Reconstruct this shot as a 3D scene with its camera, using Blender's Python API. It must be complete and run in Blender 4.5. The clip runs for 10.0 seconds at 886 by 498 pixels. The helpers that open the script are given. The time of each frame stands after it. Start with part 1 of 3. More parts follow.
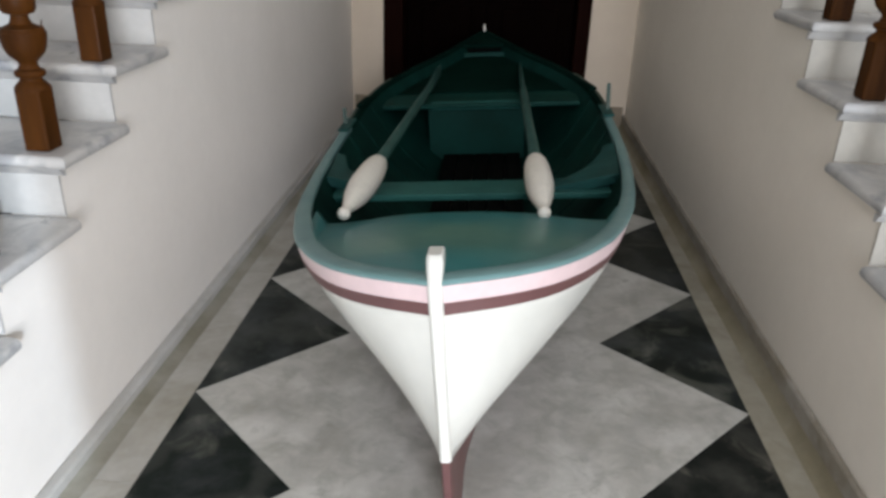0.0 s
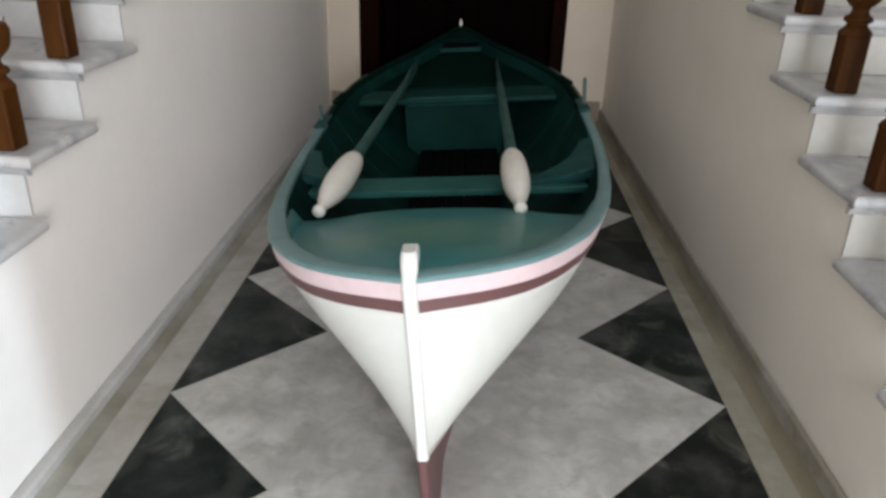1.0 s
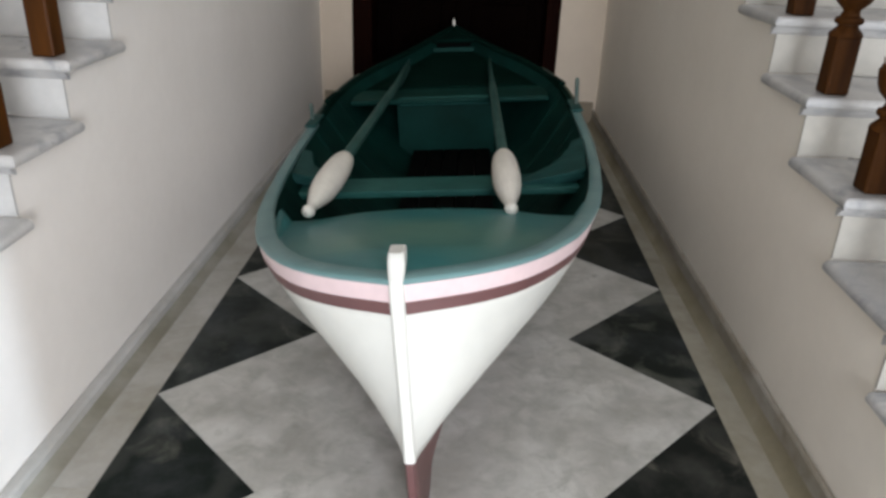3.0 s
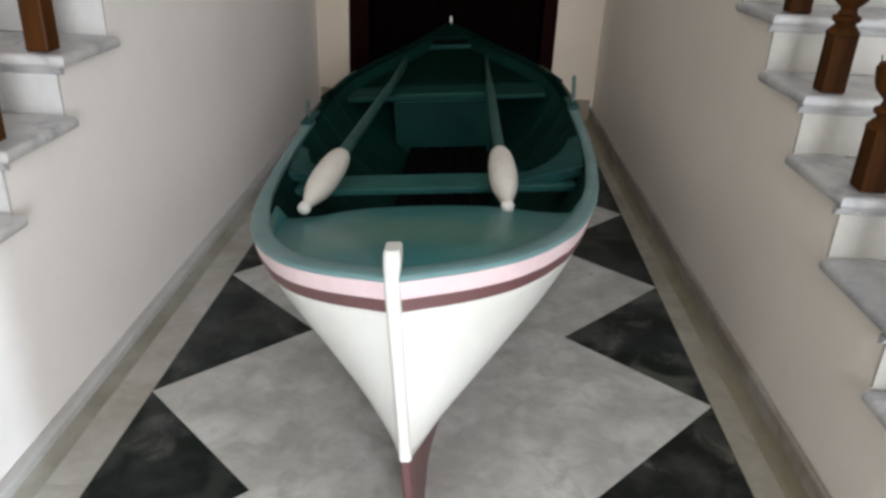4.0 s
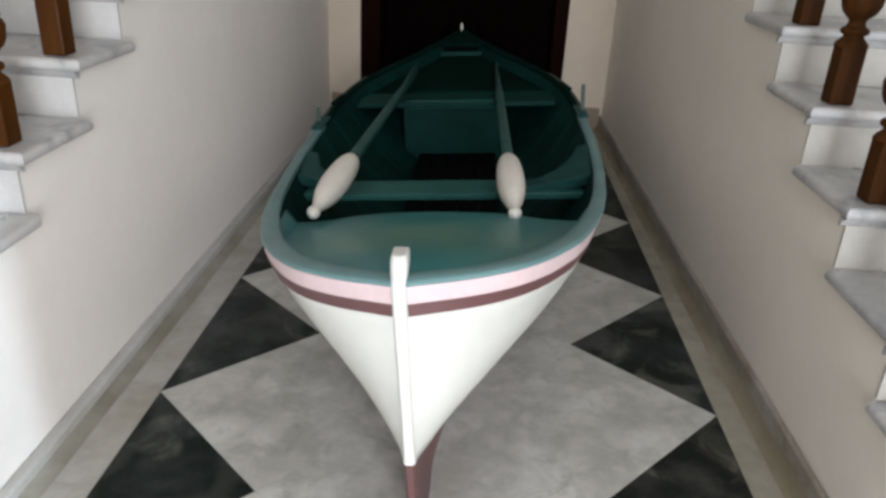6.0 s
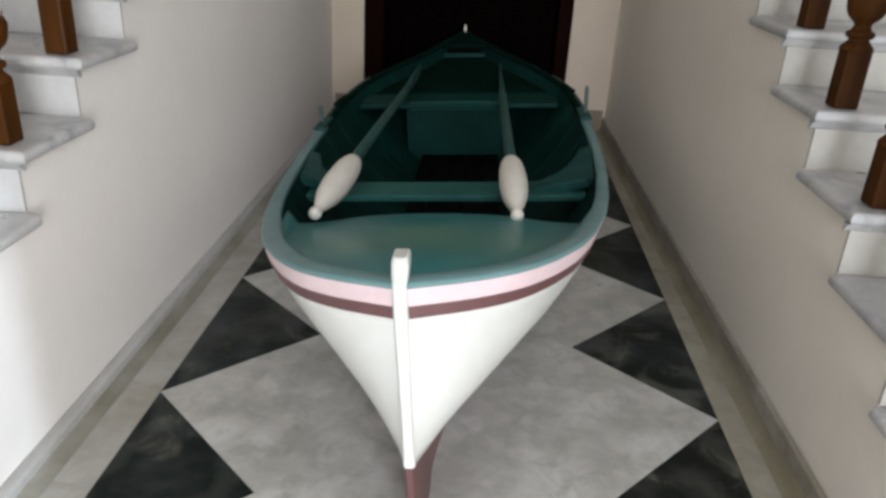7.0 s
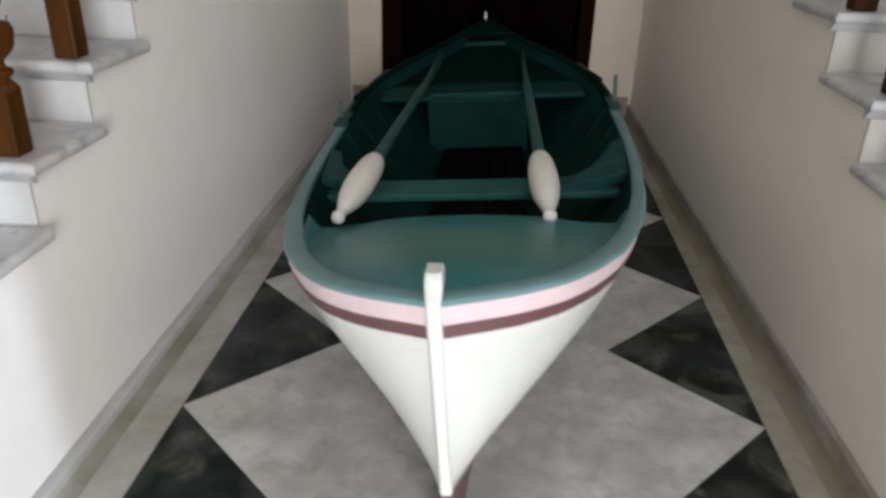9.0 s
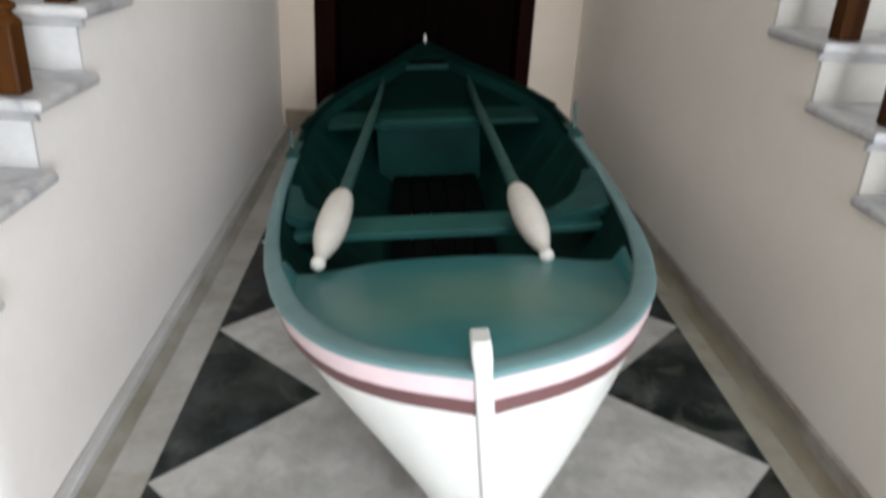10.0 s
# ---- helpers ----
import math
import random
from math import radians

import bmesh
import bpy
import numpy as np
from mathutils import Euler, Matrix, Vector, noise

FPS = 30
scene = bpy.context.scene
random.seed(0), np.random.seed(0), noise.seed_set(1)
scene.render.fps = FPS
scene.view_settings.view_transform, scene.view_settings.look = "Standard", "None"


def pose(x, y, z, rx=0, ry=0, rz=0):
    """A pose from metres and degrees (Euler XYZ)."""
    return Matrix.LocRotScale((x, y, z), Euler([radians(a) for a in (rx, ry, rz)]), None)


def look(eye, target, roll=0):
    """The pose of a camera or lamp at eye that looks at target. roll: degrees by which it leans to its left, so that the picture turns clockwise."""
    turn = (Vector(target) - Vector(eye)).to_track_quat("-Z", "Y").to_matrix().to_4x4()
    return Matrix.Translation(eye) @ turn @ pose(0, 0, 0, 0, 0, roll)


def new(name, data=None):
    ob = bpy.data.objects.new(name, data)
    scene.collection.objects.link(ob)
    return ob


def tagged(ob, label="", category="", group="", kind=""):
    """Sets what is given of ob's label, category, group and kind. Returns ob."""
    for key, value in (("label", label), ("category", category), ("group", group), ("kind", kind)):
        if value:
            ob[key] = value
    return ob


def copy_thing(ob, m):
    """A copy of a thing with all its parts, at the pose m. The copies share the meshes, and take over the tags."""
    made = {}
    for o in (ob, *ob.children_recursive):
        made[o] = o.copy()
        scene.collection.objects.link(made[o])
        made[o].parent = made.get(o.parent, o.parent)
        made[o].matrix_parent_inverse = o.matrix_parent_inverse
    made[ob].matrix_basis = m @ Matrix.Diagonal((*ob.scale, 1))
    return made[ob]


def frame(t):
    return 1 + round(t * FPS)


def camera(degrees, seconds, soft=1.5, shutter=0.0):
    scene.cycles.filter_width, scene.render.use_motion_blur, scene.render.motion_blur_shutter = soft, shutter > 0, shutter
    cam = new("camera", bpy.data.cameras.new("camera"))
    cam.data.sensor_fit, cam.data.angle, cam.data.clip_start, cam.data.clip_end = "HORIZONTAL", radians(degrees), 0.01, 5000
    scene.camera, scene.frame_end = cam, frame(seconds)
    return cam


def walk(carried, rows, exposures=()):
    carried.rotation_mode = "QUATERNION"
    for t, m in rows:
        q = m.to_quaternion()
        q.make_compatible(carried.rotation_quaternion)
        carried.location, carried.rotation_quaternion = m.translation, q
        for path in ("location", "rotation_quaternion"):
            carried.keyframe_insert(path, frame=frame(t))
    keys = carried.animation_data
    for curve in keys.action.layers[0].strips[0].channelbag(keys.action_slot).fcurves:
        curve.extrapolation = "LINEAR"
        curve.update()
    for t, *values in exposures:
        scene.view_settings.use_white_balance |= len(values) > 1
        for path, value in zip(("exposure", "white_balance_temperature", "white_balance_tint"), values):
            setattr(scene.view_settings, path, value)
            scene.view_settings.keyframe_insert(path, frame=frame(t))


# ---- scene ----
cam = camera(61.7, 10.0, soft=3.0, shutter=1.0)
PATH = [
    (0, (0.073, 0.218, 1.306), (-0.052, 2.04, 0.489), 1.9),
    (0.5, (0.077, 0.219, 1.304), (-0.016, 2.045, 0.494), 1.9),
    (1, (0.085, 0.231, 1.304), (0.012, 2.051, 0.478), 1.9),
    (1.5, (0.091, 0.239, 1.3), (0.044, 2.057, 0.468), 2.1),
    (2, (0.097, 0.241, 1.304), (0.047, 2.059, 0.471), 2.4),
    (2.5, (0.098, 0.241, 1.303), (0.038, 2.062, 0.479), 2.2),
    (4, (0.099, 0.248, 1.299), (0.05, 2.066, 0.468), 2.5),
    (4.5, (0.095, 0.245, 1.296), (0.053, 2.065, 0.466), 2.7),
    (5, (0.093, 0.239, 1.302), (0.05, 2.058, 0.471), 2.9),
    (5.5, (0.099, 0.233, 1.306), (0.034, 2.054, 0.482), 2.7),
    (7, (0.104, 0.241, 1.304), (0.025, 2.066, 0.489), 3.3),
    (7.5, (0.107, 0.252, 1.305), (0.014, 2.07, 0.477), 2.7),
    (8, (0.115, 0.268, 1.298), (-0.002, 2.085, 0.471), 2.6),
    (8.5, (0.115, 0.269, 1.303), (-0.03, 2.085, 0.477), 2.3),
    (9, (0.066, 0.349, 1.308), (-0.06, 2.155, 0.457), 1.7),
    (9.5, (-0.088, 0.469, 1.319), (-0.025, 2.27, 0.452), 2.2),
    (9.7, (-0.146, 0.497, 1.313), (-0.036, 2.296, 0.446), 2.8),
    (9.8, (-0.152, 0.502, 1.311), (-0.038, 2.306, 0.454), 2.85),
    (9.9, (-0.157, 0.507, 1.308), (-0.041, 2.321, 0.477), 2.92),
    (10, (-0.160, 0.511, 1.306), (-0.044, 2.339, 0.504), 3.0),
]
walk(cam, [(t, look(eye, target, roll)) for t, eye, target, roll in PATH],
     exposures=[(0, 0.0, 6500, 10), (7.5, 0.0, 6500, 10), (8.5, -0.05, 6500, 10), (9.0, -0.1, 6500, 10), (9.5, 0.25, 6330, 10.5), (10, 0.36, 6330, 9.5)])

# ---------- light ----------
# Unseen doorway behind the camera, placed and sized to shape sun and daylight.
DOOR_X0, DOOR_X1, DOOR_H, FRONT_Y = 0.08, 1.625, 2.75, -2.2
world = bpy.data.worlds.new("sky")
scene.world = world
world.use_nodes = True
wn = world.node_tree.nodes
sky = wn.new("ShaderNodeTexSky")
sky.sky_type = "NISHITA"
sky.sun_disc = False
sky.sun_elevation = radians(15)
sky.sun_rotation = radians(148)
wn["Background"].inputs["Strength"].default_value = 0.08
world.node_tree.links.new(sky.outputs["Color"], wn["Background"].inputs["Color"])

sun_data = bpy.data.lights.new("sun", "SUN")
sun_data.energy, sun_data.angle, sun_data.color = 2.5, radians(0.85), (0.70, 0.84, 1.0)
sun = new("sun", sun_data)
sun.matrix_world = look((5, -8, 3.4), (5 - 1.0, -8 + 1.6, 3.4 - 0.45))

day_data = bpy.data.lights.new("doorway_daylight", "AREA")
day_data.shape, day_data.size, day_data.size_y = "RECTANGLE", DOOR_X1 - DOOR_X0, DOOR_H
day_data.energy, day_data.color = 256.0, (0.925, 0.985, 1.10)
day = new("doorway_daylight", day_data)
day.matrix_world = look(((DOOR_X0 + DOOR_X1) / 2, FRONT_Y - 0.25, DOOR_H / 2), ((DOOR_X0 + DOOR_X1) / 2, 5, DOOR_H / 2 - 0.2))


# ---------- materials ----------
def material(name, colour, rough=0.5, dark=None, scale=6.0, fine=60.0, bump=0.05, mix=0.5, spec=0.5, vein=None, vary=0.0, coat=0.0, lo=0.35, hi=0.65, grainy=0.11, spots=None):
    m = bpy.data.materials.new(name)
    m.use_nodes = True
    nt = m.node_tree
    n, l = nt.nodes, nt.links
    b = n["Principled BSDF"]
    b.inputs["Roughness"].default_value = rough
    b.inputs["Specular IOR Level"].default_value = spec
    b.inputs["Coat Weight"].default_value = coat
    tc = n.new("ShaderNodeTexCoord")
    where = tc.outputs["Object"]
    info = n.new("ShaderNodeObjectInfo")
    if vary > 0:
        shift = n.new("ShaderNodeVectorMath")
        shift.operation = "MULTIPLY_ADD"
        l.new(info.outputs["Random"], shift.inputs[0])
        shift.inputs[1].default_value = (37.0, 19.0, 53.0)
        l.new(where, shift.inputs[2])
        where = shift.outputs[0]
    big = n.new("ShaderNodeTexNoise")
    big.inputs["Scale"].default_value = scale
    big.inputs["Detail"].default_value = 6
    big.inputs["Roughness"].default_value = 0.6
    l.new(where, big.inputs["Vector"])
    small = n.new("ShaderNodeTexNoise")
    small.inputs["Scale"].default_value = fine
    small.inputs["Detail"].default_value = 4
    l.new(where, small.inputs["Vector"])
    ramp = n.new("ShaderNodeMapRange")
    ramp.inputs["From Min"].default_value, ramp.inputs["From Max"].default_value = lo, hi
    ramp.inputs["To Max"].default_value = mix
    l.new(big.outputs["Fac"], ramp.inputs["Value"])
    mixer = n.new("ShaderNodeMix")
    mixer.data_type = "RGBA"
    l.new(ramp.outputs["Result"], mixer.inputs["Factor"])
    mixer.inputs["A"].default_value = (*colour, 1)
    mixer.inputs["B"].default_value = (*(dark or [c * 0.7 for c in colour]), 1)
    out = mixer.outputs["Result"]
    grain = n.new("ShaderNodeMapRange")
    grain.inputs["To Min"].default_value, grain.inputs["To Max"].default_value = 1 - grainy, 1 + grainy
    l.new(small.outputs["Fac"], grain.inputs["Value"])
    mul = n.new("ShaderNodeMix")
    mul.data_type, mul.blend_type = "RGBA", "MULTIPLY"
    mul.inputs["Factor"].default_value = 1
    l.new(out, mul.inputs["A"])
    l.new(grain.outputs["Result"], mul.inputs["B"])
    out = mul.outputs["Result"]
    if vein:
        w = n.new("ShaderNodeTexWave")
        w.inputs["Scale"].default_value = vein[3]
        w.inputs["Distortion"].default_value = 14
        w.inputs["Detail"].default_value = 5
        w.inputs["Detail Scale"].default_value = 1.6
        l.new(where, w.inputs["Vector"])
        vr = n.new("ShaderNodeMapRange")
        vr.inputs["From Min"].default_value, vr.inputs["From Max"].default_value = 0.7, 1.0
        vr.inputs["To Max"].default_value = vein[4]
        l.new(w.outputs["Fac"], vr.inputs["Value"])
        vm = n.new("ShaderNodeMix")
        vm.data_type = "RGBA"
        l.new(vr.outputs["Result"], vm.inputs["Factor"])
        l.new(out, vm.inputs["A"])
        vm.inputs["B"].default_value = (*vein[:3], 1)
        out = vm.outputs["Result"]
    if spots:
        cloud = n.new("ShaderNodeTexNoise")
        cloud.inputs["Scale"].default_value = spots[3]
        cloud.inputs["Detail"].default_value = 8
        cloud.inputs["Roughness"].default_value = 0.68
        cloud.inputs["Distortion"].default_value = 0.6
        l.new(where, cloud.inputs["Vector"])
        cr = n.new("ShaderNodeMapRange")
        cr.inputs["From Min"].default_value, cr.inputs["From Max"].default_value = spots[5], spots[6]
        cr.inputs["To Max"].default_value = spots[4]
        l.new(cloud.outputs["Fac"], cr.inputs["Value"])
        cm = n.new("ShaderNodeMix")
        cm.data_type = "RGBA"
        l.new(cr.outputs["Result"], cm.inputs["Factor"])
        l.new(out, cm.inputs["A"])
        cm.inputs["B"].default_value = (*spots[:3], 1)
        out = cm.outputs["Result"]
    if vary > 0:
        hv = n.new("ShaderNodeHueSaturation")
        vv = n.new("ShaderNodeMapRange")
        vv.inputs["To Min"].default_value, vv.inputs["To Max"].default_value = 1 - vary, 1 + vary
        l.new(info.outputs["Random"], vv.inputs["Value"])
        l.new(vv.outputs["Result"], hv.inputs["Value"])
        l.new(out, hv.inputs["Color"])
        out = hv.outputs["Color"]
    l.new(out, b.inputs["Base Color"])
    rr = n.new("ShaderNodeMapRange")
    rr.inputs["To Min"].default_value, rr.inputs["To Max"].default_value = max(0.03, rough - 0.1), min(1, rough + 0.12)
    l.new(big.outputs["Fac"], rr.inputs["Value"])
    l.new(rr.outputs["Result"], b.inputs["Roughness"])
    bp = n.new("ShaderNodeBump")
    bp.inputs["Strength"].default_value = bump
    bp.inputs["Distance"].default_value = 0.01
    l.new(small.outputs["Fac"], bp.inputs["Height"])
    l.new(bp.outputs["Normal"], b.inputs["Normal"])
    return m


def wood(name, colour, dark, rough=0.3, gloss=0.2):
    m = material(name, colour, rough, dark, 3.0, 90.0, 0.08, 0.7, coat=gloss, spec=0.02 + 2.0 * gloss)
    n, l = m.node_tree.nodes, m.node_tree.links
    tc = n["Texture Coordinate"]
    mp = n.new("ShaderNodeMapping")
    mp.inputs["Scale"].default_value = (14, 14, 1.2)
    l.new(tc.outputs["Object"], mp.inputs["Vector"])
    for node in n:
        if node.bl_idname == "ShaderNodeTexNoise":
            l.new(mp.outputs["Vector"], node.inputs["Vector"])
            node.inputs["Scale"].default_value *= 0.4
    return m


PLASTER = material("cream_plaster", (0.79, 0.75, 0.70), 0.8, (0.72, 0.68, 0.625), 1.3, 30, 0.02, 0.7, grainy=0.03)
# Yellower than PLASTER: the warmer light on the east side is in the colour.
EAST_PLASTER = material("warm_lit_cream_plaster", (0.805, 0.75, 0.66), 0.8, (0.73, 0.67, 0.58), 1.3, 30, 0.02, 0.7, grainy=0.03)
# Beige set a little darker for the light that fades towards the back.
BEIGE = material("beige_plaster", (0.62, 0.52, 0.41), 0.8, (0.54, 0.45, 0.35), 1.5, 30, 0.02, 0.7, grainy=0.03)
CEILING = material("white_plaster", (0.75, 0.73, 0.70), 0.85, (0.68, 0.66, 0.62), 2.0, 40, 0.1)
MARBLE = material("white_marble", (0.54, 0.525, 0.483), 0.3, (0.35, 0.335, 0.295), 4.5, 40, 0.02, 0.95, lo=0.38, hi=0.64, vein=(0.33, 0.32, 0.29, 1.4, 0.3), spots=(0.27, 0.262, 0.222, 10.0, 0.6, 0.47, 0.66))
BLACK_MARBLE = material("black_marble", (0.006, 0.0098, 0.0078), 0.38, (0.046, 0.050, 0.052), 7.0, 50, 0.02, 0.85, vein=(0.2, 0.2, 0.18, 0.8, 0.12), vary=0.2, lo=0.46, hi=0.76, spec=0.13, spots=(0.14, 0.14, 0.115, 5.5, 0.7, 0.53, 0.72))
CLOUDED_BLACK = material("clouded_black_marble", (0.008, 0.0098, 0.0085), 0.38, (0.05, 0.05, 0.043), 7.0, 50, 0.02, 0.85, spec=0.13, lo=0.44, hi=0.7, spots=(0.24, 0.22, 0.175, 5.0, 0.65, 0.52, 0.74))
BORDER = material("grey_border_marble", (0.40, 0.385, 0.35), 0.4, (0.27, 0.25, 0.20), 6.0, 35, 0.03, 0.8, vary=0.06, spots=(0.22, 0.20, 0.14, 5.0, 0.5, 0.52, 0.7))
BORDER_EAST = material("stained_border_marble", (0.34, 0.315, 0.255), 0.45, (0.23, 0.205, 0.15), 5.0, 35, 0.03, 0.9, vary=0.06, spots=(0.15, 0.125, 0.08, 6.0, 0.6, 0.52, 0.7))
SKIRTING = material("skirting_marble", (0.45, 0.44, 0.42), 0.45, (0.34, 0.325, 0.29), 5.0, 35, 0.03, 0.8, spots=(0.42, 0.41, 0.39, 3.0, 0.6, 0.5, 0.65))
SKIRTING_EAST = material("stained_skirting_marble", (0.36, 0.335, 0.29), 0.5, (0.25, 0.22, 0.17), 6.0, 35, 0.03, 0.9, spots=(0.16, 0.13, 0.085, 7.0, 0.6, 0.5, 0.68))
STEP_MARBLE = material("step_marble", (0.50, 0.488, 0.465), 0.3, (0.36, 0.355, 0.345), 6.0, 40, 0.02, 0.7, vein=(0.33, 0.335, 0.345, 1.6, 0.4), vary=0.05, spots=(0.17, 0.175, 0.19, 7.5, 0.75, 0.49, 0.66))
PALE_RISER = material("pale_riser_marble", (0.47, 0.465, 0.445), 0.4, (0.40, 0.395, 0.38), 3.5, 40, 0.02, 0.8, vary=0.04, spots=(0.33, 0.33, 0.325, 4.0, 0.5, 0.54, 0.72))
RISER_MARBLE = material("cream_riser_marble", (0.42, 0.395, 0.345), 0.4, (0.36, 0.34, 0.295), 4.0, 40, 0.02, 0.7, vary=0.04, spots=(0.36, 0.35, 0.32, 5.0, 0.5, 0.54, 0.72))
FOOT_STRIP_WEST = material("grey_foot_strip", (0.19, 0.175, 0.13), 0.8, (0.30, 0.285, 0.24), 4.0, 50, 0.1, 0.9)
BROWN_STONE = material("brown_skirting_stone", (0.25, 0.20, 0.14), 0.7, (0.19, 0.15, 0.10), 5.0, 40, 0.05, 0.8)
FOOT_STRIP_EAST = material("olive_foot_strip", (0.185, 0.155, 0.092), 0.8, (0.29, 0.26, 0.19), 3.0, 50, 0.1, 0.9)
WOOD = wood("varnished_walnut", (0.068, 0.0235, 0.0042), (0.013, 0.0045, 0.0014), 0.55, 0.02)
# Both mahoganies set near black; the doorway's gloom is put into the colour.
JAMB_WOOD = wood("shaded_mahogany_jamb", (0.010, 0.0024, 0.0012), (0.005, 0.0012, 0.0007), 0.6, 0.0)
DOOR_WOOD = wood("shaded_mahogany", (0.0026, 0.0009, 0.0006), (0.0013, 0.0005, 0.0003), 0.8, 0.0)
GROUT = material("grout", (0.27, 0.26, 0.235), 0.9)
WHITE_PAINT = material("white_boat_paint", (0.605, 0.60, 0.55), 0.31, (0.525, 0.518, 0.465), 3.0, 30, 0.015, 0.6, spec=0.5, coat=0.12, grainy=0.05)
IVORY = material("ivory_paint", (0.78, 0.74, 0.66), 0.4, (0.70, 0.66, 0.57), 6.0, 40, 0.04)
PINK = material("pink_boat_paint", (0.62, 0.48, 0.475), 0.4, (0.57, 0.43, 0.43), 5.0, 40, 0.05)
MAROON = material("maroon_boat_paint", (0.12, 0.054, 0.052), 0.45, (0.09, 0.042, 0.04), 5.0, 40, 0.05)
GREEN = material("sea_green_boat_paint", (0.027, 0.158, 0.162), 0.33, (0.05, 0.195, 0.19), 3.0, 30, 0.06, 0.8, spec=0.28, spots=(0.11, 0.21, 0.185, 6.0, 0.3, 0.54, 0.74))


def pale_middle(m, centre, reach, colour):
    """Paint lighter round one spot, with a ragged edge."""
    n, l = m.node_tree.nodes, m.node_tree.links
    b = n["Principled BSDF"]
    paint = b.inputs["Base Color"].links[0].from_socket
    mp = n.new("ShaderNodeMapping")
    mp.vector_type = "TEXTURE"
    mp.inputs["Location"].default_value = centre
    mp.inputs["Scale"].default_value = reach
    l.new(n["Texture Coordinate"].outputs["Object"], mp.inputs["Vector"])
    length = n.new("ShaderNodeVectorMath")
    length.operation = "LENGTH"
    l.new(mp.outputs["Vector"], length.inputs[0])
    rag = n.new("ShaderNodeTexNoise")
    rag.inputs["Scale"].default_value = 5.5
    rag.inputs["Detail"].default_value = 5
    l.new(n["Texture Coordinate"].outputs["Object"], rag.inputs["Vector"])
    add = n.new("ShaderNodeMath")
    add.operation = "MULTIPLY_ADD"
    l.new(rag.outputs["Fac"], add.inputs[0])
    add.inputs[1].default_value = 0.9
    l.new(length.outputs["Value"], add.inputs[2])
    fade = n.new("ShaderNodeMapRange")
    fade.inputs["From Min"].default_value, fade.inputs["From Max"].default_value = 0.75, 1.55
    fade.inputs["To Min"].default_value, fade.inputs["To Max"].default_value = 0.85, 0.0
    l.new(add.outputs["Value"], fade.inputs["Value"])
    mx = n.new("ShaderNodeMix")
    mx.data_type = "RGBA"
    l.new(fade.outputs["Result"], mx.inputs["Factor"])
    l.new(paint, mx.inputs["A"])
    mx.inputs["B"].default_value = (*colour, 1)
    l.new(mx.outputs["Result"], b.inputs["Base Color"])


pale_middle(GREEN, (0.03, -1.28, 0.55), (0.36, 0.30, 1.0), (0.130, 0.250, 0.190))
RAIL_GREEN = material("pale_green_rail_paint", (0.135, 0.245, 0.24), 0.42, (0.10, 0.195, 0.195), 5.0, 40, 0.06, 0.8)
# Near-black green: the dimness towards the stern is put into the colour.
STERN_SHADE_GREEN = material("stern_shade_green_paint", (0.0022, 0.0145, 0.0105), 0.7, (0.0014, 0.0095, 0.007), 4.0, 40, 0.08, 0.8, spec=0.02)
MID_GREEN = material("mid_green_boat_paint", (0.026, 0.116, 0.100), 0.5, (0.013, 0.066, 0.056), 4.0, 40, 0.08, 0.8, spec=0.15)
# Shaded copy of the boat's green for the bench, bulkhead and sill aft.
AFT_SHADE_GREEN = material("shaded_green_boat_paint", (0.005, 0.042, 0.034), 0.55, (0.003, 0.025, 0.019), 4.0, 40, 0.08, 0.8, spec=0.1)
# Darker again: the shade within the hull is part of this green.
INNER_SHADE_GREEN = material("shaded_inner_green_paint", (0.0034, 0.029, 0.023), 0.6, (0.0018, 0.015, 0.012), 5.0, 40, 0.08, 0.9, spec=0.06)
# Between lit and shaded green; the dimness on knees and pads is painted in.
KNEE_GREEN = material("dimmed_knee_paint", (0.012, 0.066, 0.060), 0.5, (0.006, 0.036, 0.032), 7.0, 40, 0.08, 0.9, spec=0.15, spots=(0.045, 0.12, 0.115, 9.0, 0.5, 0.55, 0.72))
LOOM = material("worn_green_oar_paint", (0.031, 0.088, 0.076), 0.5, (0.018, 0.056, 0.046), 5.0, 40, 0.06, 0.8, spec=0.2)
PIN_GREEN = material("worn_pin_paint", (0.06, 0.105, 0.095), 0.6, (0.10, 0.115, 0.095), 12.0, 60, 0.08, 0.9, spec=0.15)
LIT_EDGE = material("lit_rail_edge_paint", (0.085, 0.10, 0.075), 0.6, (0.03, 0.055, 0.045), 14.0, 60, 0.08, 0.9, spec=0.15)
# Deck green made darker: the bulwark's inward-facing shade is in this teal.
SHADE_TEAL = material("shaded_teal_boat_paint", (0.020, 0.115, 0.130), 0.4, (0.012, 0.075, 0.085), 5.0, 40, 0.06, 0.9, spec=0.25, spots=(0.06, 0.17, 0.175, 8.0, 0.4, 0.55, 0.75))
NEAR_BLACK = material("near_black_boards", (0.004, 0.0045, 0.004), 0.85, (0.002, 0.0025, 0.0025), 5.0, 40, 0.1, spec=0.02)


# ---------- mesh helpers ----------
def link(name, bm, mat, parent=None, label="", smooth=False):
    me = bpy.data.meshes.new(name)
    bm.normal_update()
    bm.to_mesh(me)
    bm.free()
    me.materials.append(mat)
    if smooth:
        me.shade_smooth()
        me.set_sharp_from_angle(angle=radians(38))
    ob = new(name, me)
    if parent is not None:
        ob.parent = parent
    return tagged(ob, label)


def part(name, bm, mat, parent, label="", smooth=False):
    return link(name, bm, mat, parent, label, smooth)


